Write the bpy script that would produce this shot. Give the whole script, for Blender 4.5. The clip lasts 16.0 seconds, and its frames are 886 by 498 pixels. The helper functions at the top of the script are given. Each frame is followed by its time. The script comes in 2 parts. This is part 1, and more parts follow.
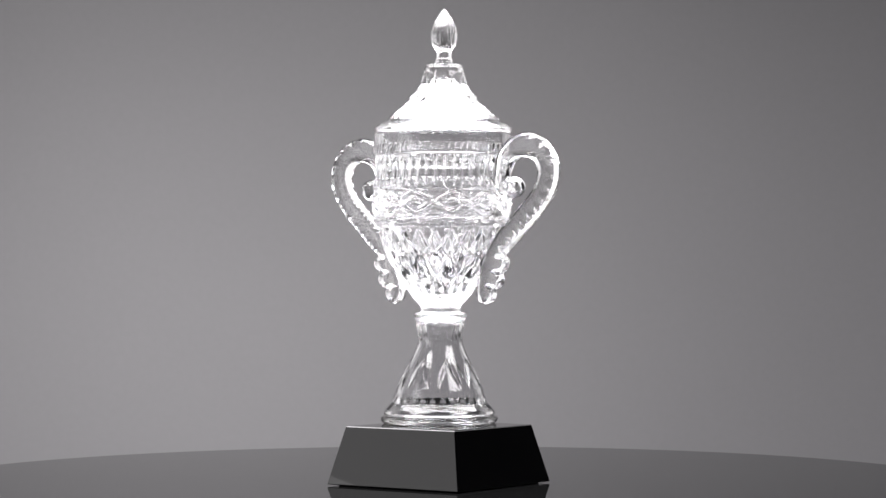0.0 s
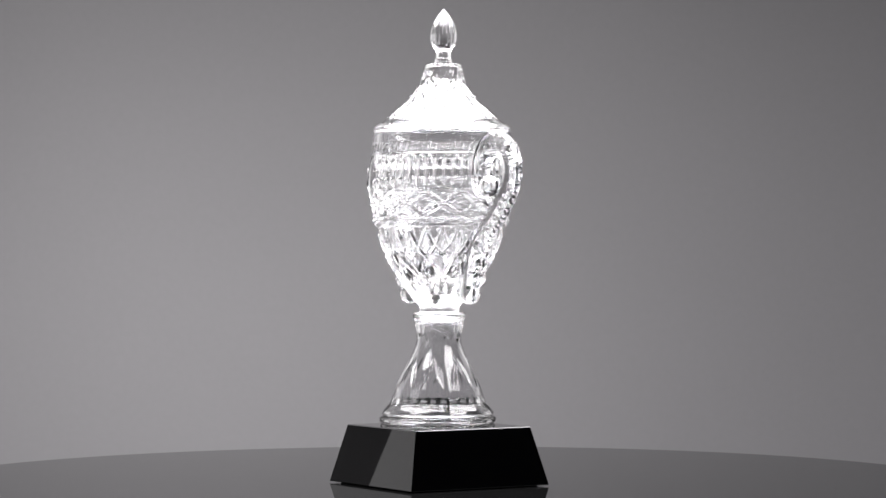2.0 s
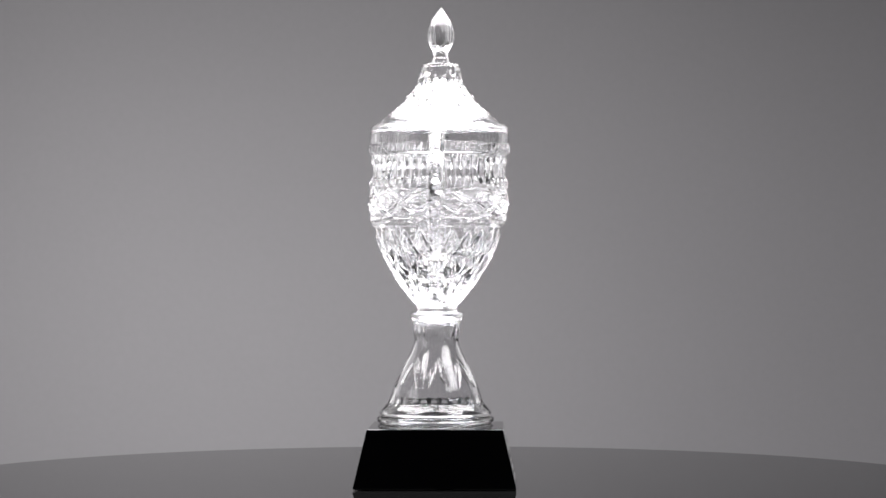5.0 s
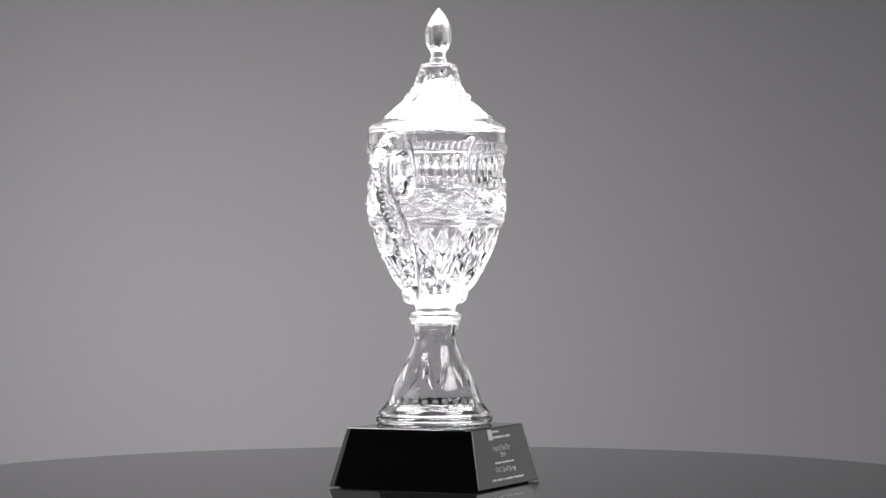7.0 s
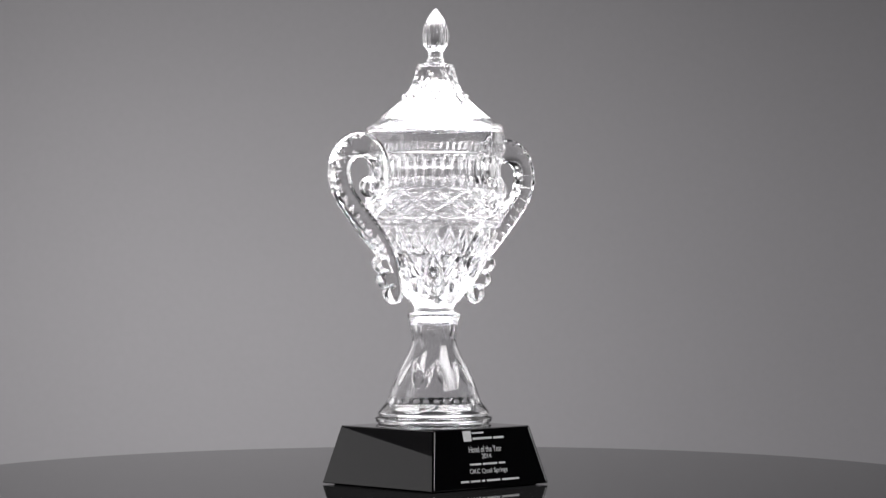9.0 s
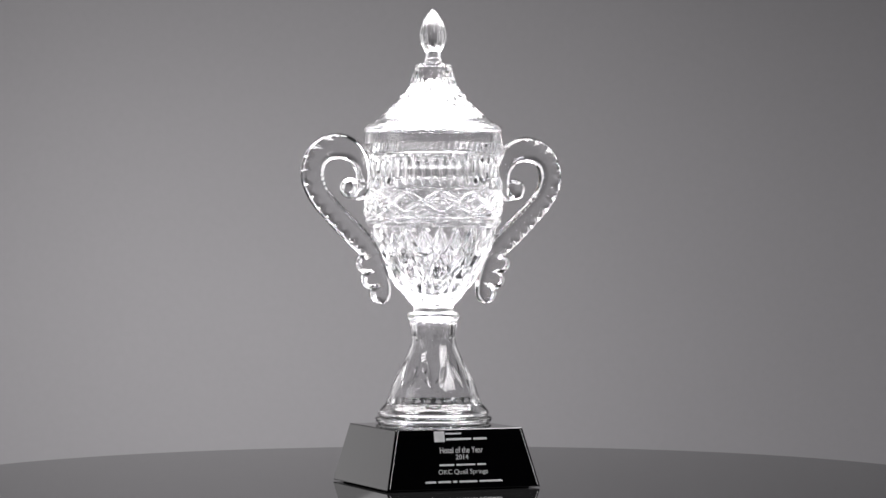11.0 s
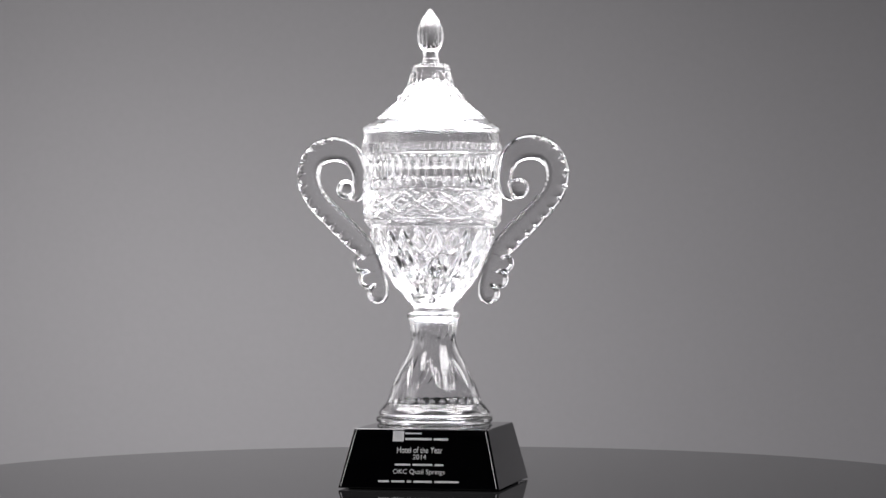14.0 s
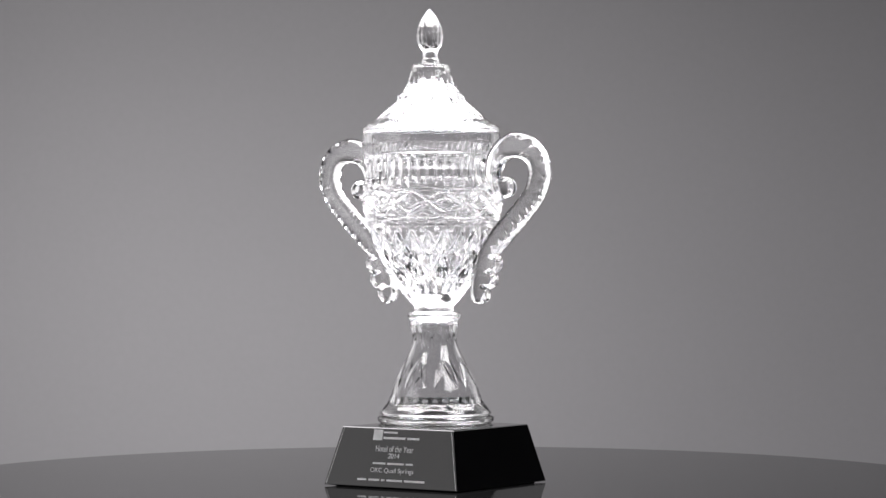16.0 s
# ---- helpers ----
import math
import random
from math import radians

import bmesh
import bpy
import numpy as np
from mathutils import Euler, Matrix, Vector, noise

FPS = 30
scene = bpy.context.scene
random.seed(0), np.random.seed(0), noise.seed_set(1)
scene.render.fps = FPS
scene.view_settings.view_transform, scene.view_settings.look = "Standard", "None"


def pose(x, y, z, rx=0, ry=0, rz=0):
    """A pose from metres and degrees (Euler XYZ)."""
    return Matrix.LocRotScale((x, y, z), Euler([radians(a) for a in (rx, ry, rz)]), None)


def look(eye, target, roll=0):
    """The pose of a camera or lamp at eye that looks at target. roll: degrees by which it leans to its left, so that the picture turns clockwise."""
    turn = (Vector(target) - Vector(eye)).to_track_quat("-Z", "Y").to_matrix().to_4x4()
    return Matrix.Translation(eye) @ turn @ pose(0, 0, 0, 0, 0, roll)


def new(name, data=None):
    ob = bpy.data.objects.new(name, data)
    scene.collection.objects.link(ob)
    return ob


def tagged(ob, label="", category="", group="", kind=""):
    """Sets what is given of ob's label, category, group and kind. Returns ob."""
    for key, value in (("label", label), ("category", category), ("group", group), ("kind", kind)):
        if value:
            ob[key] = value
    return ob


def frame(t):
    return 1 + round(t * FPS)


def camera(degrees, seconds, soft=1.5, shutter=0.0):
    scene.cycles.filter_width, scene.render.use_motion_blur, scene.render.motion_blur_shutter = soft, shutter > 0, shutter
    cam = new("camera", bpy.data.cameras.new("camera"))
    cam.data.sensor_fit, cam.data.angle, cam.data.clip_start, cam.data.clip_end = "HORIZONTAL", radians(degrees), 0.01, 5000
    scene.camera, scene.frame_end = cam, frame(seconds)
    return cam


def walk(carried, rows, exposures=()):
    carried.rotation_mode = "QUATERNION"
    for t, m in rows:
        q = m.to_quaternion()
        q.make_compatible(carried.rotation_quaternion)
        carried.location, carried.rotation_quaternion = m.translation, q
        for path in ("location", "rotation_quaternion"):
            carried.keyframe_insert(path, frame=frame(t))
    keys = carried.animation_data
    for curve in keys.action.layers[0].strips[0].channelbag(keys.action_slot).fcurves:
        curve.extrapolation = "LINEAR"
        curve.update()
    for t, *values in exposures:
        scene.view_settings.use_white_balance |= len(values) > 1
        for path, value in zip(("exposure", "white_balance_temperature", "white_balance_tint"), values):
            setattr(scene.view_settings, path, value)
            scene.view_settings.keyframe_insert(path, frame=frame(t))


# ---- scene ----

SECONDS = 16.0
# ---- camera: fixed on a tripod, level with the stem ----
EYE = (0.0, -2.4555, 0.2040)
cam = camera(19.82, SECONDS, soft=1.5)
VIEW = look(EYE, (0.0, 0.0, 0.2040 + 2.4555 * math.tan(radians(0.545))), -0.064)
walk(cam, [(0.0, VIEW), (SECONDS, VIEW)], [(0.0, 0.0), (SECONDS, 0.0)])

# light passes many walls of cut glass
scene.cycles.max_bounces, scene.cycles.transmission_bounces, scene.cycles.glossy_bounces = 40, 40, 16

# ---- light: a dark studio with softboxes and added fills ----
world = bpy.data.worlds.new("studio")
scene.world = world
world.use_nodes = True
world.node_tree.nodes["Background"].inputs["Color"].default_value = (0.9, 0.93, 1.0, 1)
world.node_tree.nodes["Background"].inputs["Strength"].default_value = 0.02


def area(name, eye, target, sx, sy, power, colour, roll=0):
    lamp = bpy.data.lights.new(name, "AREA")
    lamp.shape, lamp.size, lamp.size_y = "RECTANGLE", sx, sy
    lamp.energy, lamp.color = power, colour
    ob = new(name, lamp)
    ob.matrix_world = look(eye, target, roll)
    return ob


area("overhead_softbox", (0.0, 0.04, 1.02), (0.0, 0.04, 0.2), 1.7, 1.1, 76, (1.0, 0.98, 1.015))
area("front_softbox", (0.80, -0.62, 1.10), (0.0, 0.0, 0.25), 0.75, 0.6, 10, (1.0, 0.98, 1.0))
area("front_softbox", (-0.62, -0.42, 1.10), (0.0, 0.0, 0.25), 0.45, 0.45, 4, (1.0, 0.98, 1.0))
area("side_softbox", (-1.16, -0.52, 0.50), (0.0, 0.0, 0.10), 0.60, 0.7, 1.95, (1.0, 0.98, 0.99))
# two unseen fill lamps, added to brighten the bowl and handle edges
area("rear_fill", (1.02, 0.95, 0.84), (0.0, 0.0, 0.25), 1.0, 1.0, 3.0, (1.0, 0.98, 1.0))
area("rear_fill", (-1.02, 0.95, 0.84), (0.0, 0.0, 0.25), 1.0, 1.0, 3.0, (1.0, 0.98, 1.0))
area("rear_reflector", (1.00, 0.93, 0.18), (0.0, 0.0, 0.15), 0.60, 0.42, 0.5, (1.0, 0.98, 0.99))
area("side_reflector", (-1.24, 0.125, 0.145), (0.0, 0.125, 0.145), 0.95, 0.39, 0.9, (1.0, 0.98, 0.99))
area("rear_reflector", (-1.02, 0.95, 0.18), (0.0, 0.0, 0.15), 0.52, 0.42, 0.6, (1.0, 0.98, 0.99))
# fill added out of sight below table level, makes the backdrop's bright centre
area("backdrop_fill", (-0.52, 1.22, -0.10), (-0.48, 2.5, 1.15), 0.2, 0.2, 16.5, (1.0, 0.98, 0.99))


# ---- materials ----
def material(name):
    m = bpy.data.materials.new(name)
    m.use_nodes = True
    return m, m.node_tree.nodes, m.node_tree.links, m.node_tree.nodes["Principled BSDF"]


def noise_node(nodes, links, scale, detail=4.0):
    tc = nodes.new("ShaderNodeTexCoord")
    n = nodes.new("ShaderNodeTexNoise")
    n.inputs["Scale"].default_value = scale
    n.inputs["Detail"].default_value = detail
    links.new(tc.outputs["Object"], n.inputs["Vector"])
    return n


def ramp(nodes, links, src, stops):
    r = nodes.new("ShaderNodeValToRGB")
    el = r.color_ramp.elements
    while len(el) < len(stops):
        el.new(0.5)
    for e, (p, c) in zip(el, stops):
        e.position, e.color = p, (*c, 1)
    links.new(src, r.inputs["Fac"])
    return r


def surface(name, dark, light, rough, scale, metal=0.0, bump=0.0, fine=40, spread=0.04, ior=1.5):
    """A paint, paper or stone with two scales of variation in colour, gloss and relief."""
    m, nodes, links, b = material(name)
    big = noise_node(nodes, links, scale)
    small = noise_node(nodes, links, scale * fine, 6)
    mix = nodes.new("ShaderNodeMath")
    mix.operation = "MULTIPLY_ADD"
    mix.inputs[1].default_value = 0.35
    links.new(small.outputs["Fac"], mix.inputs[0])
    half = nodes.new("ShaderNodeMath")
    half.operation = "MULTIPLY"
    half.inputs[1].default_value = 0.65
    links.new(big.outputs["Fac"], half.inputs[0])
    links.new(half.outputs[0], mix.inputs[2])
    c = ramp(nodes, links, mix.outputs[0], [(0.3, dark), (0.7, light)])
    links.new(c.outputs["Color"], b.inputs["Base Color"])
    r = ramp(nodes, links, mix.outputs[0], [(0.3, (rough - spread,) * 3), (0.7, (rough + spread,) * 3)])
    links.new(r.outputs["Color"], b.inputs["Roughness"])
    b.inputs["Metallic"].default_value = metal
    b.inputs["IOR"].default_value = ior
    if bump:
        bm_ = nodes.new("ShaderNodeBump")
        bm_.inputs["Strength"].default_value = bump
        bm_.inputs["Distance"].default_value = 0.001
        links.new(small.outputs["Fac"], bm_.inputs["Height"])
        links.new(bm_.outputs["Normal"], b.inputs["Normal"])
    return m


def crystal_material():
    m, nodes, links, b = material("lead_crystal")
    b.inputs["Base Color"].default_value = (0.985, 0.985, 0.99, 1)
    b.inputs["Transmission Weight"].default_value = 1.0
    b.inputs["IOR"].default_value = 1.54
    n = noise_node(nodes, links, 60, 3)
    r = ramp(nodes, links, n.outputs["Fac"], [(0.3, (0.0, 0.0, 0.0)), (0.75, (0.035, 0.035, 0.035))])
    links.new(r.outputs["Color"], b.inputs["Roughness"])
    w = noise_node(nodes, links, 140, 2)
    bump = nodes.new("ShaderNodeBump")
    bump.inputs["Strength"].default_value = 0.04
    bump.inputs["Distance"].default_value = 0.0006
    links.new(w.outputs["Fac"], bump.inputs["Height"])
    links.new(bump.outputs["Normal"], b.inputs["Normal"])
    return m


CRYSTAL = crystal_material()
BLACK_CRYSTAL = surface("black_crystal", (0.0002, 0.0002, 0.0003), (0.0004, 0.0004, 0.0005), 0.012, 9, spread=0.008)
# frosted lettering; also colours the painted glint lines by the block's edges
ENGRAVING_GLINT = surface("frosted_engraving_and_glint", (0.19, 0.19, 0.19), (0.27, 0.269, 0.27), 0.6, 120, bump=0.3)
FELT = surface("black_felt", (0.006, 0.006, 0.007), (0.012, 0.012, 0.013), 0.95, 200, bump=0.6)
TURNTABLE = surface("dark_gloss_acrylic", (0.004, 0.004, 0.004), (0.006, 0.006, 0.006), 0.025, 3, fine=25, spread=0.012, ior=1.17)
EDGE = surface("dark_acrylic_edge", (0.02, 0.02, 0.022), (0.03, 0.03, 0.032), 0.25, 6)
PAPER = surface("grey_backdrop_paper", (0.213, 0.209, 0.2138), (0.233, 0.2285, 0.2338), 0.9, 1.2, bump=0.15, fine=60)
STUDIO = surface("dark_studio_paint", (0.035, 0.0345, 0.035), (0.045, 0.0445, 0.045), 0.85, 1.5, bump=0.2)
# unseen west wall, made paler so the block's left face mirrors some grey
BOUNCE_WALL = surface("bounce_wall_grey", (0.50, 0.493, 0.498), (0.58, 0.572, 0.578), 0.85, 1.5, bump=0.2)
GREY_WALL = surface("charcoal_studio_paint", (0.045, 0.0445, 0.045), (0.06, 0.0595, 0.06), 0.85, 1.5, bump=0.2)
FLOOR = surface("grey_studio_floor", (0.34, 0.335, 0.34), (0.40, 0.395, 0.40), 0.6, 2.0, bump=0.2)
METAL = surface("black_steel", (0.02, 0.02, 0.02), (0.03, 0.03, 0.03), 0.4, 12, metal=0.6)


# ---- mesh helpers ----
def mesh_object(name, verts, faces, mat, parent=None, label="", smooth=True):
    me = bpy.data.meshes.new(name)
    me.from_pydata([tuple(v) for v in verts], [], faces)
    me.materials.append(mat)
    me.polygons.foreach_set("use_smooth", [smooth] * len(me.polygons))
    me.update()
    ob = new(name, me)
    if parent:
        ob.parent = parent
    if label:
        tagged(ob, label)
    return ob


def part(name, bm, mat, parent=None, label="", smooth=False):
    me = bpy.data.meshes.new(name)
    bmesh.ops.recalc_face_normals(bm, faces=bm.faces)
    bm.to_mesh(me)
    bm.free()
    me.materials.append(mat)
    me.polygons.foreach_set("use_smooth", [smooth] * len(me.polygons))
    ob = new(name, me)
    if parent:
        ob.parent = parent
    if label:
        tagged(ob, label)
    return ob


def box(x0, x1, y0, y1, z0, z1, bevel=0.0):
    bm = bmesh.new()
    bmesh.ops.create_cube(bm, size=1)
    for v in bm.verts:
        v.co = Vector((x0 + (v.co.x + 0.5) * (x1 - x0), y0 + (v.co.y + 0.5) * (y1 - y0), z0 + (v.co.z + 0.5) * (z1 - z0)))
    if bevel:
        bmesh.ops.bevel(bm, geom=bm.edges[:], offset=bevel, segments=2, affect="EDGES")
    return bm


# ---- the studio: floor, walls, ceiling, paper backdrop ----
def studio():
    tagged(part("floor", box(-3.2, 3.2, -4.2, 2.9, -0.85, -0.80), FLOOR), "light grey painted studio floor", "floor", kind="structure")
    tagged(part("ceiling", box(-3.2, 3.2, -4.2, 2.9, 2.30, 2.36), STUDIO), "dark painted studio ceiling", "ceiling", kind="structure")
    for name, b, mat, label in (("wall_north", (-3.2, 3.2, 2.8, 2.9), STUDIO, "dark painted studio wall"),
                                ("wall_south", (-3.2, 3.2, -4.2, -4.1), STUDIO, "dark painted studio wall"),
                                ("wall_west", (-3.2, -3.1, -4.1, 2.8), BOUNCE_WALL, "unseen studio wall, made paler to lift the block's left face"),
                                ("wall_east", (3.1, 3.2, -4.1, 2.8), GREY_WALL, "dark grey painted studio wall")):
        tagged(part(name, box(*b, -0.80, 2.30), mat), label, "wall", kind="structure")
    # seamless paper hung from above that curves onto the floor
    prof = []
    for i in range(30):
        prof.append((2.50, 2.1 - i * 0.08))
    for i in range(1, 17):
        a = radians(90 * i / 16)
        prof.append((2.50 - 0.55 * (1 - math.cos(a)), -0.22 - 0.55 * math.sin(a)))
    verts, faces = [], []
    n = len(prof)
    for side in (0.0, 0.003):
        for x in np.linspace(-3.05, 3.05, 8):
            for y, z in prof:
                verts.append((x, y + side, z - side))
    for s in (0, 1):
        for i in range(7):
            for j in range(n - 1):
                k = s * 8 * n + i * n + j
                f = (k, k + 1, k + n + 1, k + n)
                faces.append(f if s else f[::-1])
    tagged(mesh_object("backdrop", verts, faces, PAPER), "seamless mid-grey paper backdrop", "backdrop", kind="structure")


studio()

# ---- turntable ----
AXIS = (-0.0055, 0.0)
RADIUS = 0.535


def lathe(rings, nth):
    """Vertices and faces of a closed body from rings of (r, z), both ends closed on the axis."""
    verts, faces = [], []
    m = len(rings)
    for r, z in rings:
        for k in range(nth):
            a = 2 * math.pi * k / nth
            verts.append((r * math.cos(a), r * math.sin(a), z))
    for j in range(m - 1):
        for k in range(nth):
            k2 = (k + 1) % nth
            faces.append((j * nth + k, (j + 1) * nth + k, (j + 1) * nth + k2, j * nth + k2))
    faces.append(tuple(range(nth)))
    faces.append(tuple((m - 1) * nth + k for k in reversed(range(nth))))
    return verts, faces


def turntable():
    top = tagged(new("turntable"), "round dark glossy acrylic turntable", "turntable")
    top.location = (*AXIS, 0)
    t = 0.012
    v, f = lathe([(RADIUS - 0.0015, 0.0), (RADIUS - 0.0004, -0.0006), (RADIUS, -0.0016), (RADIUS, 0.0016 - t), (RADIUS - 0.0015, -t)], 160)
    mesh_object("top_plate", v, f, TURNTABLE, top, smooth=False)
    v, f = lathe([(0.16, -t), (0.16, -0.05), (0.155, -0.055)], 64)
    mesh_object("hub", v, f, METAL, top, "black steel hub", smooth=False)
    base = tagged(new("turntable_stand"), "black steel pedestal under the turntable", "stand")
    base.location = (*AXIS, -0.8)
    v, f = lathe([(0.10, 0.744), (0.10, 0.03)], 48)
    mesh_object("column", v, f, METAL, base, smooth=False)
    v, f = lathe([(0.26, 0.03), (0.28, 0.02), (0.28, 0.0)], 64)
    mesh_object("foot_plate", v, f, METAL, base, smooth=False)
    return top


table = turntable()

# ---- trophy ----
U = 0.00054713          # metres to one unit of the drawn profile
TOP_HALF, BOTTOM_HALF, ASPECT = 0.06454, 0.07756, 0.9934
PAD = 0.0013
BASE_TOP = 0.05687


def height(v):
    """Height over the turntable for a level of the drawn profile (484 is the eye's level)."""
    return 0.2040 + 2.4555 * math.tan(math.atan(-(v - 441) / 4487.9) + radians(0.545))


def lean(p):
    """The glass stands a little out of true on its block."""
    k = (p[2] - 0.058) / 0.4
    return (p[0] - 0.00086 - 0.00252 * k, p[1] + 0.00128 - 0.00626 * k, p[2])


def resample(points, step, soften):
    """Evenly spaced levels along a profile of (level, radius), with its corners softened."""
    p = np.array(points, float)
    d = np.concatenate([[0], np.cumsum(np.hypot(*np.diff(p, axis=0).T))])
    n = max(int(d[-1] / step), 8)
    s = np.linspace(0, d[-1], n + 1)
    q = np.stack([np.interp(s, d, p[:, 0]), np.interp(s, d, p[:, 1])], 1)
    for _ in range(soften):
        q[1:-1] = 0.25 * q[:-2] + 0.5 * q[1:-1] + 0.25 * q[2:]
    return q


def cut_body(name, outer, inner, nth, cuts, parent, step=1.0, soften=3, label=""):
    """A turned glass body: outer profile from the top down, carved by cuts(theta, level, radius), and inner profile from the bottom up."""
    o = resample(outer, step, soften)
    th = np.linspace(0, 2 * math.pi, nth, endpoint=False)
    T, V = np.meshgrid(th, o[:, 0])
    R = np.repeat(o[:, 1:2], nth, 1)
    tan = np.gradient(o, axis=0)
    nrm = np.stack([-tan[:, 1], tan[:, 0]], 1)
    nrm /= np.maximum(np.hypot(nrm[:, 0], nrm[:, 1]), 1e-9)[:, None]
    D = cuts(T, V, R) if cuts else np.zeros_like(R)
    D = D * np.clip(R / 12, 0, 1)
    V2, R2 = V + D * nrm[:, 0:1], np.maximum(R + D * nrm[:, 1:2], 0.02)
    if inner:
        i = resample(inner, 2.0, 4)
        V2 = np.concatenate([V2, np.repeat(i[:, 0:1], nth, 1)])
        R2 = np.concatenate([R2, np.repeat(np.maximum(i[:, 1:2], 0.02), nth, 1)])
        T = np.concatenate([T, np.repeat(th[None], len(i), 0)])
    Z = 0.2040 + 2.4555 * np.tan(np.arctan(-(V2 - 441) / 4487.9) + radians(0.545))
    k = (Z - 0.058) / 0.4
    X = R2 * U * np.cos(T) - 0.00086 - 0.00252 * k
    Y = R2 * U * np.sin(T) + 0.00128 - 0.00626 * k
    verts = np.stack([X, Y, Z], -1).reshape(-1, 3)
    m = len(T)
    j, c = np.meshgrid(np.arange(m - 1), np.arange(nth), indexing="ij")
    c2 = (c + 1) % nth
    faces = np.stack([j * nth + c, (j + 1) * nth + c, (j + 1) * nth + c2, j * nth + c2], -1).reshape(-1, 4).tolist()
    faces.append(list(range(nth)))
    faces.append([(m - 1) * nth + q for q in reversed(range(nth))])
    return mesh_object(name, verts.tolist(), faces, CRYSTAL, parent, label)


def groove(d, width):
    return -np.maximum(0, 1 - np.abs(d) / width)


def window(v, a, b, soft=3.0):
    return np.clip((v - a) / soft, 0, 1) * np.clip((b - v) / soft, 0, 1)


def cell(T, n, shift=0.0):
    """Place within one of n repeats round the body, -0.5 to 0.5."""
    x = T * n / (2 * math.pi) + shift
    return x - np.floor(x) - 0.5


def leaf(T, V, R, n, shift, a, b, half, depth, slant=0.0):
    """A pointed, V-shaped cut from level a to level b, repeated n times."""
    k = np.clip((V - a) / (b - a), 0, 1)
    x = (cell(T, n, shift)) * 2 * math.pi * R / n - slant * (k - 0.5) * (b - a)
    w = half * np.sin(math.pi * k) ** 0.8 + 1e-3
    return -depth * np.maximum(0, 1 - np.abs(x) / w) * np.sin(math.pi * k) ** 0.5


def finial_cuts(T, V, R):
    return 1.5 * (np.abs(np.cos(T * 8)) - 0.6) * window(V, 18, 84, 8)


def lid_cuts(T, V, R):
    d = leaf(T, V, R, 10, 0.0, 128, 168, 9, 3.2)
    d += leaf(T, V, R, 10, 0.5, 138, 172, 6, 2.2)
    # rayed stars between slanting leaves
    n = 5
    x, y = cell(T, n) * 2 * math.pi * R / n, (V - 190) * 1.4
    rho, phi = np.hypot(x, y) + 1e-6, np.arctan2(y, x)
    ray = np.abs(np.sin(phi * 5)) * rho / 5
    d -= 4.2 * np.maximum(0, 1 - ray / 0.9) * window(rho, 2, 27, 8)
    for q in (1, -1):
        d += leaf(T, V, R, n, 0.5 + q * 0.12, 172, 213, 6.5, 4.2, 0.8 * q)
        d += leaf(T, V, R, n, 0.5 + q * 0.23, 180, 214, 5.5, 3.6, 0.5 * q)
    d += leaf(T, V, R, n, 0.5, 170, 212, 6, 4.0)
    d += 1.2 * np.cos(T * 20) * window(V, 166, 178, 5)
    return 1.6 * d


def bowl_cuts(T, V, R):
    # slanting beads under the rim
    x = cell(T + (V - 265) * 0.0022, 72)
    d = 2.2 * (np.maximum(0, 1 - (x / 0.42) ** 2) - 0.6) * window(V, 256, 274, 4)
    # upright flutes with a row of small lenses at each end
    x = cell(T, 48)
    d += 4.4 * (np.sqrt(np.maximum(0, 1 - (x / 0.5) ** 2)) - 0.7) * window(V, 279, 334, 6)
    d += 0.7 * groove(V - 277, 2.5)
    d += 1.6 * (np.maximum(0, 1 - (x / 0.36) ** 2 - ((V - 323) / 8) ** 2))
    d += 1.6 * (np.maximum(0, 1 - (x / 0.36) ** 2 - ((V - 288) / 6) ** 2))
    # interlaced lozenges
    n = 6
    wav = np.arcsin(0.93 * np.sin(T * n)) / 1.194
    for q in (wav, -wav):
        e = (V - 362 - 17 * q) / np.sqrt(1 + (16 * n / R * np.cos(T * n)) ** 2)
        d += 3.0 * np.maximum(0, 1 - np.abs(e) / 4.6) - 1.5 * np.exp(-((np.abs(e) - 6.5) / 2.0) ** 2)
    # a flat-topped boss inside each lozenge
    p = np.abs((V - 362) / 11.5) + np.abs(cell(T, 2 * n)) / 0.33
    d += 2.6 * np.clip((1 - p) * 2.2, 0, 1)
    d += 2.0 * groove(V - 386 - 2 * np.cos(2 * T * n), 3) + 2.0 * groove(V - 339 + 2 * np.cos(2 * T * n), 3)
    # a row of pointed leaves outlined by fine cuts, over crossed cuts on the lower bowl
    n = 12
    for shift, a, b, half in ((0.0, 407, 456, 14), (0.5, 409, 449, 11.5)):
        k = np.clip((V - a) / (b - a), 0, 1)
        x = np.abs(cell(T, n, shift)) * 2 * math.pi * R / n
        w = half * np.minimum(k / 0.64, (1 - k) / 0.36) ** 0.85
        on = window(V, a, b, 3)
        d += 3.6 * groove(x - w, 3.2) * on + 2.2 * np.clip((w - x) / 5, 0, 1) * on
        d += 2.6 * groove(x, 2.4) * window(V, a + 12, b - 8, 6)
    s = (V - 446) / 46.0
    for q in (1, -1):
        x = cell(T, n, q * s * 0.5)
        d += 4.0 * groove(x * 2 * math.pi * R / n * 0.8, 4.2) * window(V, 440, 518, 6)
    u, w = T * n / (2 * math.pi) + s * 0.5, T * n / (2 * math.pi) - s * 0.5
    p = np.maximum(np.abs(u - np.round(u)), np.abs(w - np.round(w)))
    d += 2.6 * np.clip((0.42 - p) / 0.3, 0, 1) * window(V, 448, 514, 5)
    p = np.abs(cell(T, 2 * n)) * 2
    d += 2.0 * groove(p * math.pi * R / (2 * n), 2.6) * window(V, 486, 520, 6)
    return d


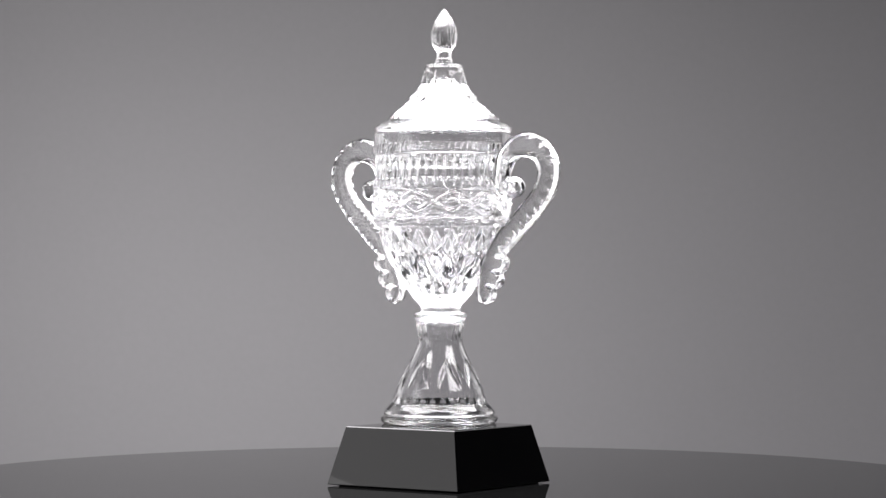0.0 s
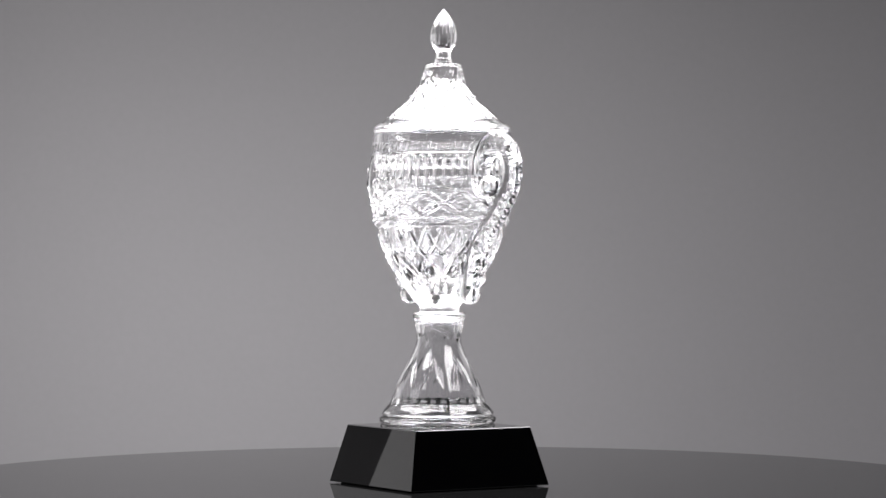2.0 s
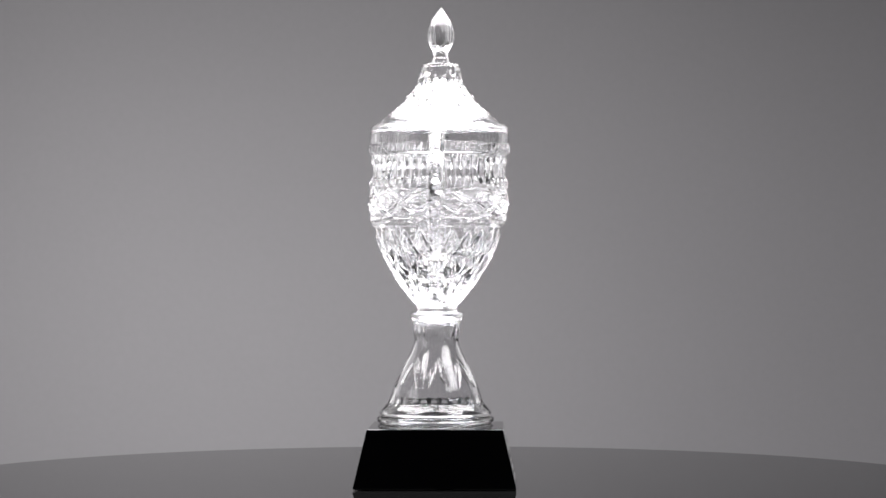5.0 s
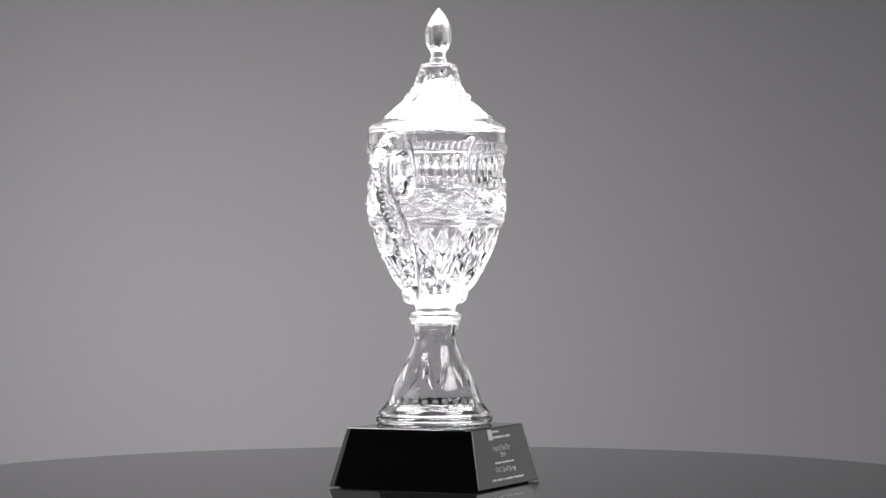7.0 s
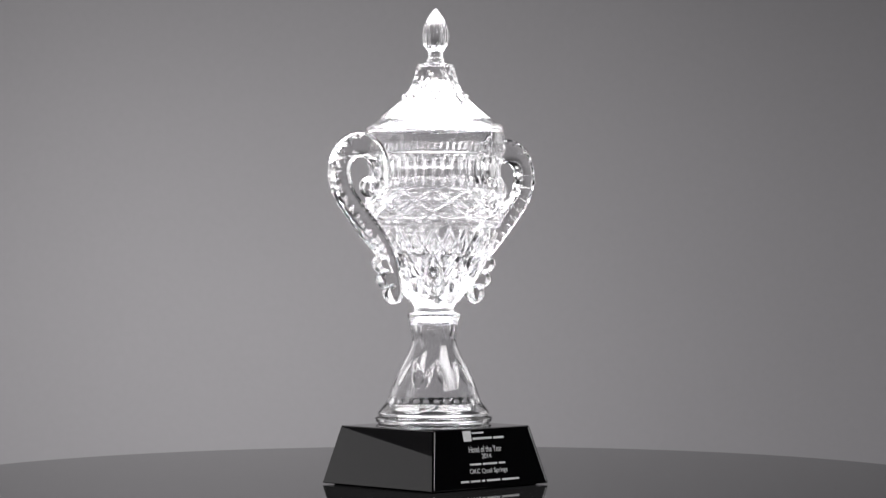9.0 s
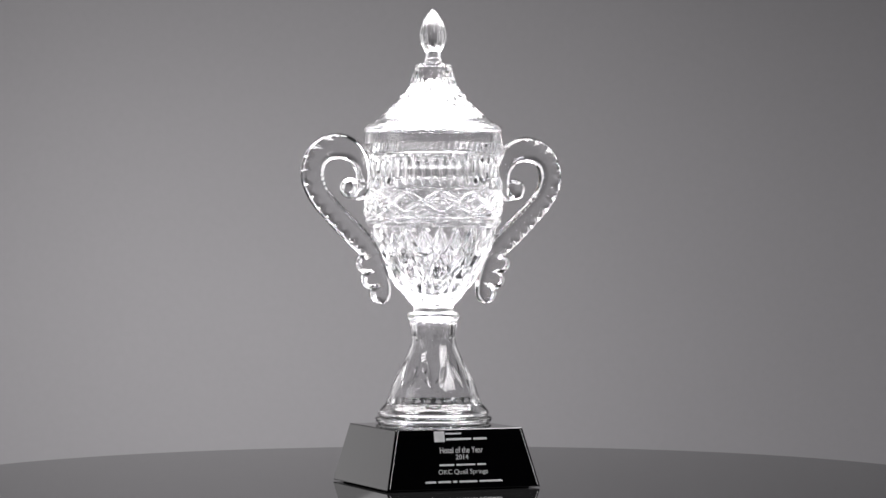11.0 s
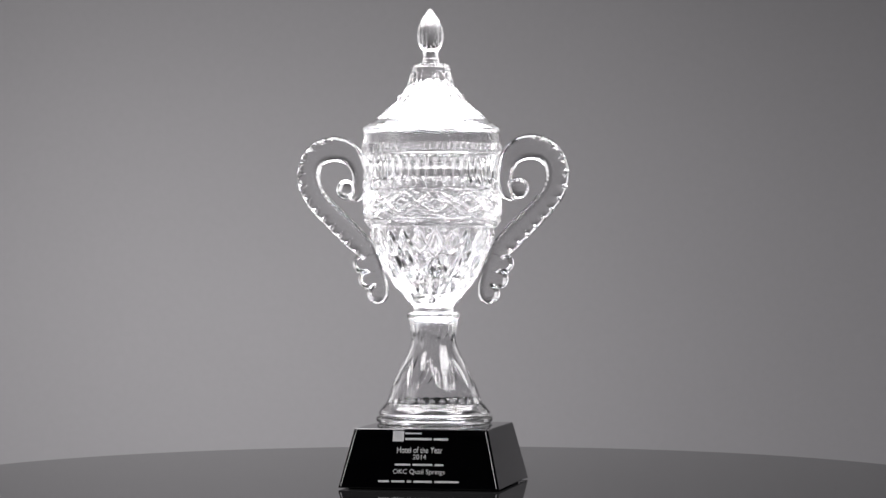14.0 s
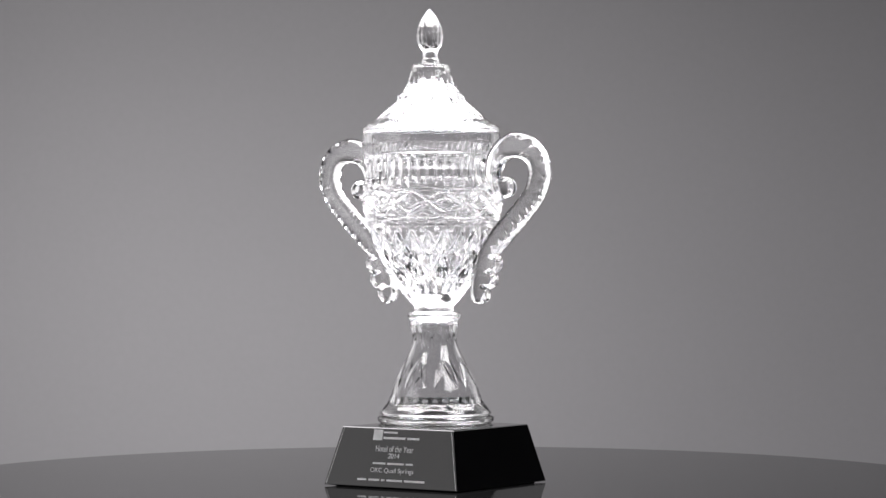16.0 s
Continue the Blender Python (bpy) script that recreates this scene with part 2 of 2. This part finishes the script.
def stem_cuts(T, V, R):
    d = leaf(T, V, R, 8, 0.0, 566, 604, 10, 2.4)
    d += leaf(T, V, R, 8, 0.5, 568, 596, 8, 2.0)
    d += leaf(T, V, R, 8, 0.18, 630, 685, 7, 2.2, 0.3)
    d += leaf(T, V, R, 8, 0.62, 634, 685, 7, 2.2, -0.3)
    x, y = cell(T, 29), (V - 711) / 7
    d -= 1.7 * np.maximum(0, 1 - (x / 0.3) ** 2 - y ** 2)
    d += 0.35 * np.cos(T * 29) * window(V, 694, 716, 10)
    return d


FINIAL = [(16, 0.2), (17.5, 2.2), (22, 5.5), (30, 11), (40, 17), (50, 21), (62, 23.2), (72, 23), (80, 20.5), (86, 17), (92, 13.8), (100, 13.2),
          (104, 13.6), (106, 15.5), (110, 15.5), (112, 16.5), (115.5, 16.5), (115.5, 0.2)]
LID = [(114.5, 0.2), (114.5, 29), (116, 32), (120, 33), (121, 34.5), (127, 35), (136, 37.5), (150, 42), (160, 47.5), (168, 53.5), (172, 57.5), (176, 58.5),
       (181, 63), (189, 72.5), (196, 81), (202, 88), (208, 94.5), (213, 99.5), (216, 104), (220, 111), (224, 118.5), (228, 121.5), (234, 121.5), (236.5, 119), (236.5, 112)]
LID_IN = [(236.5, 110), (231, 108), (227, 101), (221, 95), (214, 88), (206, 80), (198, 70.5), (188, 58), (178, 47), (170, 40), (162, 33.5), (152, 28.5), (145, 22), (141.5, 12), (141, 0.2)]
BOWL = [(237.5, 115), (237.2, 121), (239, 122.6), (256, 123), (262, 124), (273, 123.5), (278, 119.5), (290, 116.5), (305, 115.5), (318, 117), (327, 121),
        (333, 122.8), (342, 121.5), (362, 120.5), (380, 120), (386, 121), (392, 121), (397, 117.5), (402, 115), (404, 111.5), (412, 110), (430, 104.5),
        (446, 98.5), (460, 92.5), (480, 82), (500, 69), (512, 60.5), (524, 52), (533, 44.5), (538, 39.5), (542, 36), (546, 35), (551, 36), (552.5, 34), (552.5, 0.2)]
BOWL_IN = [(509, 0.2), (507.5, 12), (500, 29), (486, 48), (467, 66.5), (445, 82), (420, 91), (400, 96), (385, 103), (360, 107), (335, 108), (305, 107.5), (275, 109), (262, 112), (238, 113)]
STEM = [(551.5, 0.2), (551.5, 41), (552.5, 44), (555, 46), (558, 46.5), (562, 46.2), (565, 45), (567, 43.2), (580, 42), (592, 40), (600, 39), (610, 40.5), (625, 46.5), (640, 54), (655, 61.5),
        (670, 68.5), (684, 75), (687, 76.5), (700, 80), (713, 85), (715, 87.3), (717, 88.7), (723, 94.5), (729, 98.3), (731.5, 98.8), (733.5, 95.5), (735.5, 97), (737, 102), (740, 103.5),
        (745, 102.5), (747.5, 98), (748.5, 98.5), (751, 102), (753.5, 102), (753.9, 100), (753.9, 90)]
STEM_IN = [(753.9, 88), (748, 88), (738, 88.5), (728, 86), (716, 80), (705, 76.5), (690, 72.5), (672, 65), (655, 57), (640, 49.5), (625, 42), (612, 36.5), (600, 35), (588, 36.3), (576, 37.8), (568, 37), (562, 33), (559, 24), (557.8, 12), (557.5, 0.2)]


def handle_side():
    """Centre line of the scrolled handle, in (distance from the axis, level, half thickness)."""
    return [(150, 349, 5), (142, 347, 8.5), (135, 341, 11), (131.5, 331, 12.3), (131, 318, 13), (133, 300, 14.5), (140, 283, 17), (154, 269, 19.5),
            (175, 262.5, 21), (199, 267, 20.5), (216, 281, 20), (224, 301, 20), (224, 322, 20), (213.5, 347, 19), (193, 371, 19), (169, 395, 19.3), (142, 421, 19.3),
            (122.5, 441, 17), (111.5, 456, 13.5), (102, 476, 12), (96, 496, 12), (95.5, 508, 14), (98, 519, 16.5), (99.5, 529, 14), (100, 534.5, 8.5), (100, 537.3, 1.5)]


def spline(points, n):
    """A smooth line through the points, evenly resampled."""
    p = np.array(points, float)
    q = np.vstack([2 * p[0] - p[1], p, 2 * p[-1] - p[-2]])
    out = []
    for i in range(1, len(q) - 2):
        for t in np.linspace(0, 1, 24, endpoint=False):
            a, b, c, e = q[i - 1], q[i], q[i + 1], q[i + 2]
            out.append(0.5 * (2 * b + (c - a) * t + (2 * a - 5 * b + 4 * c - e) * t ** 2 + (3 * b - a - 3 * c + e) * t ** 3))
    out = np.array(out + [p[-1]])
    d = np.concatenate([[0], np.cumsum(np.hypot(*np.diff(out[:, :2], axis=0).T))])
    s = np.linspace(0, d[-1], n)
    return np.stack([np.interp(s, d, out[:, k]) for k in range(3)], 1), d[-1]


def handle(parent, side):
    """A flat-sided strap of cast glass: V-notched along both outer edges, rounded inside, three lobes at its foot."""
    line, length = spline(handle_side(), 760)
    tan = np.gradient(line[:, :2], axis=0)
    tan /= np.hypot(tan[:, 0], tan[:, 1])[:, None]
    nor = np.stack([-tan[:, 1], tan[:, 0]], 1)      # towards the hollow of the scroll
    s = np.linspace(0, length, len(line))
    late = s > 0.6 * length
    # round lobes at the foot: middle and half length along the strap, centre, radius, first and last direction
    lobes = [(np.interp(v, line[late, 1], s[late]), half, cr, cv, rho, a0, a1)
             for v, half, cr, cv, rho, a0, a1 in ((463, 14, 129, 466.5, 16, -105, 100), (490, 13.5, 119, 494, 16, -95, 100), (515, 12, 101.5, 519.5, 17.5, -85, 55))]
    foot = lobes[0][0] - lobes[0][1]
    wide = 13.5
    verts, faces = [], []
    ring = 0
    for i in range(len(line)):
        r, v, h = line[i]
        thin = wide - 7 * np.clip((s[i] - length + 9) / 9, 0, 1) ** 2
        carved = np.clip((s[i] - 120) / 20, 0, 1) * np.clip((foot - 2 - s[i]) / 8, 0, 1)
        tooth = max(0.0, 1 - abs((s[i] / 20.5) % 1 - 0.5) * 2.3)
        b = min(11.0 + 1.5 * carved * (1 - abs((s[i] / 11.0) % 1 - 0.5) * 2), h * 0.9)
        c = min(4.0 + carved * (1 + 12 * tooth), h)     # the chamfer's lower edge runs in a zigzag
        e = 3.5 + 1.0 * carved * tooth
        o = h + 6 * np.clip((s[i] - foot) / 6, 0, 1) * np.clip((lobes[2][0] - s[i]) / 20, 0, 1)
        pr, pv, dr, dv = r - nor[i, 0] * o, v - nor[i, 1] * o, -nor[i, 0], -nor[i, 1]
        for m, half, cr, cv, rho, a0, a1 in lobes:
            q = (s[i] - m) / (0.96 * half)
            if abs(q) < 1:
                a = radians(a0 + (a1 - a0) * (q + 1) / 2)
                dr, dv = math.cos(a), math.sin(a)
                pr, pv, c, e = cr + rho * dr, cv + rho * dv, 6.0, 7.0
        sec = [(h - b + b * math.sin(k * math.pi / 10), thin - b + b * math.cos(k * math.pi / 10)) for k in range(0, 6)]
        sec += [(h + 0.6, 0)]
        sec += [(h - b + b * math.sin(k * math.pi / 10), -(thin - b + b * math.cos(k * math.pi / 10))) for k in range(5, -1, -1)]
        pts = [(r + nor[i, 0] * u, v + nor[i, 1] * u, w) for u, w in sec]
        pts += [(pr - c * dr, pv - c * dv, -thin)]
        for k in range(7):
            w = -math.cos(math.pi * k / 6)
            u = 3.0 * (1 - w * w) - 1.8
            pts.append((pr + u * dr, pv + u * dv, max(thin - e, 1.0) * w))
        pts += [(pr - c * dr, pv - c * dv, thin)]
        ring = len(pts)
        verts += [lean((side * x * U, w * U, height(z))) for x, z, w in pts]
    for i in range(len(line) - 1):
        for k in range(ring):
            k2 = (k + 1) % ring
            faces.append((i * ring + k, i * ring + k2, (i + 1) * ring + k2, (i + 1) * ring + k))
    faces.append(tuple(reversed(range(ring))))
    faces.append(tuple((len(line) - 1) * ring + k for k in range(ring)))
    bm = bmesh.new()
    vs = [bm.verts.new(v) for v in verts]
    for f in faces:
        bm.faces.new([vs[k] for k in f])
    ob = part("handle", bm, CRYSTAL, parent, "scrolled crystal handle with notched edges", smooth=True)
    set_sharp(ob, 22)
    # crisp lines where the flat sides, the chamfers and the back meet
    crisp = {0, 12, 13, 14, 20, 21}
    for edge in ob.data.edges:
        a, b = sorted(edge.vertices)
        if b - a == ring and a % ring in crisp:
            edge.use_edge_sharp = True

    # the rolled end of the scroll: a barrel a little wider than the strap
    b = bmesh.new()
    bmesh.ops.create_uvsphere(b, u_segments=40, v_segments=24, radius=1)
    for q in b.verts:
        x, y, z = q.co
        e, flat = math.copysign(abs(y) ** 0.85, y), (max(1 - y * y, 1e-9)) ** -0.1
        q.co = Vector(lean((side * (156 + 18.5 * x * flat) * U, 16 * e * U, height(334.5 + 18.5 * z * flat))))
    part("scroll", b, CRYSTAL, ob, "round scroll end", smooth=True)
    return ob


def set_sharp(ob, degrees):
    """Edges steeper than the angle stay crisp."""
    me = ob.data
    bm = bmesh.new()
    bm.from_mesh(me)
    for e in bm.edges:
        e.smooth = not (len(e.link_faces) == 2 and e.calc_face_angle(0) > radians(degrees))
    bm.to_mesh(me)
    bm.free()


def block(parent):
    """The black crystal block: a truncated pyramid with fine polished edges, on a felt sheet."""
    bm = bmesh.new()
    bmesh.ops.create_cube(bm, size=2)
    for v in bm.verts:
        h = TOP_HALF if v.co.z > 0 else BOTTOM_HALF
        v.co = Vector((v.co.x * h, v.co.y * h * ASPECT, BASE_TOP if v.co.z > 0 else PAD))
    bmesh.ops.bevel(bm, geom=bm.edges[:], offset=0.0007, segments=1, affect="EDGES")
    ob = part("block", bm, BLACK_CRYSTAL, parent, "polished black crystal block")
    part("felt_pad", box(-0.0695, 0.0695, -0.069, 0.069, 0.0, PAD + 0.0001, 0.0003), FELT, ob, "thin black felt sheet under the block")
    return ob


def inscription(parent):
    """Frosted lettering sunk in the sloping front of the block; names are left as bars."""
    slope = math.atan2(BOTTOM_HALF * ASPECT - TOP_HALF * ASPECT, BASE_TOP - PAD)
    frame_m = Matrix.Translation((0, -TOP_HALF * ASPECT - 0.00012, BASE_TOP)) @ Matrix.Rotation(math.pi / 2 - slope, 4, "X")
    s = 0.000532

    def line(name, text, x, v, size):
        cu = bpy.data.curves.new(name, "FONT")
        cu.body, cu.align_x, cu.align_y, cu.size, cu.extrude = text, "CENTER", "CENTER", 1.0, 0.06
        tmp = bpy.data.objects.new(name, cu)
        me = bpy.data.meshes.new_from_object(tmp)
        bpy.data.objects.remove(tmp)
        xs = [q.co.x for q in me.vertices]
        ys = [q.co.y for q in me.vertices]
        kx, ky = size[0] * s / (max(xs) - min(xs)), size[1] * s / (max(ys) - min(ys))
        cx, cy = (max(xs) + min(xs)) / 2, (max(ys) + min(ys)) / 2
        for q in me.vertices:
            q.co = frame_m @ Vector(((q.co.x - cx) * kx + x * s, (q.co.y - cy) * ky - v * s, q.co.z * 0.001))
        me.materials.clear()
        me.materials.append(ENGRAVING_GLINT)
        ob = tagged(new(name, me), "frosted engraved lettering")
        ob.parent = parent

    def bar(name, x, v, w, h):
        bm = box(-w * s / 2, w * s / 2, -h * s / 2, h * s / 2, -0.00006, 0.00006)
        bm.transform(frame_m @ Matrix.Translation((x * s, -v * s, 0)))
        part(name, bm, ENGRAVING_GLINT, parent, "frosted engraved mark")

    def words(name, x, v, widths, h, gap):
        x0 = x - (sum(widths) + gap * (len(widths) - 1)) / 2
        for w in widths:
            bar(name, x0 + w / 2, v, w, h)
            x0 += w + gap

    # glint of the polished edges, painted as a fine pale line just inside the face
    for q in (-1, 1):
        m = Matrix.Translation((q * 0.5 * (TOP_HALF + BOTTOM_HALF - 0.005), 0, -0.5 * (BASE_TOP - PAD) / math.cos(slope)))
        bm = box(-0.0003, 0.0003, -0.0275, 0.0275, -0.00006, 0.00006)
        bm.transform(frame_m @ Matrix(((1, 0, 0, m[0][3]), (0, 1, 0, 0), (0, 0, 1, 0), (0, 0, 0, 1))) @ Matrix.Translation((0, m[2][3], 0))
                     @ Matrix.Rotation(q * math.atan2(BOTTOM_HALF - TOP_HALF, BASE_TOP - PAD), 4, "Z"))
        part("edge_glint", bm, ENGRAVING_GLINT, parent, "fine pale line painted for the edge's glint")
    bar("emblem", -40, 13, 20, 19)
    words("emblem_bar", -13, 8, [30], 3, 4)
    words("emblem_bar", 11.5, 18, [48, 26], 4, 4)
    line("lettering", "Hotel of the Year", 0, 37.5, (82, 11))
    line("lettering", "2014", 0, 50, (24, 9))
    words("engraved_bar", 0, 64, [28, 36, 16], 3.4, 4)
    line("lettering", "OKC Quail Springs", 0, 77.5, (94, 11))
    words("engraved_bar", 0, 94, [20, 24, 8, 34, 44], 3.6, 4)


def trophy():
    root = tagged(new("trophy"), "cut crystal lidded cup trophy on black crystal block", "trophy")
    b = block(root)
    inscription(b)
    cut_body("stem", STEM, STEM_IN, 464, stem_cuts, root, 0.8, 1, "flared cut crystal stem and foot")
    cut_body("bowl", BOWL, BOWL_IN, 720, bowl_cuts, root, 0.75, 2, "cut crystal bowl with lozenges and leaves")
    lid = cut_body("lid", LID, LID_IN, 480, lid_cuts, root, 0.8, 1, "domed cut crystal lid")
    cut_body("finial", FINIAL, None, 168, finial_cuts, lid, 0.8, 1, "fluted flame-shaped crystal finial")
    handle(root, 1)
    handle(root, -1)
    return root


cup = trophy()


def motions():
    """The turntable turns clockwise seen from above; the trophy rides on it, a little off its centre."""
    plate, rides = [], []
    for i in range(33):
        t = i * 0.5
        a = -(11.186 * (t - 12.931) + 0.00378 * (t - 12.931) ** 2)
        c, s = math.cos(radians(a)), math.sin(radians(a))
        plate.append((t, pose(AXIS[0], AXIS[1], 0, 0, 0, a)))
        rides.append((t, pose(AXIS[0] - 0.0025 * c - 0.00072 * s, AXIS[1] - 0.0025 * s + 0.00072 * c, 0, 0, 0, a)))
    walk(table, plate)
    walk(cup, rides)


motions()
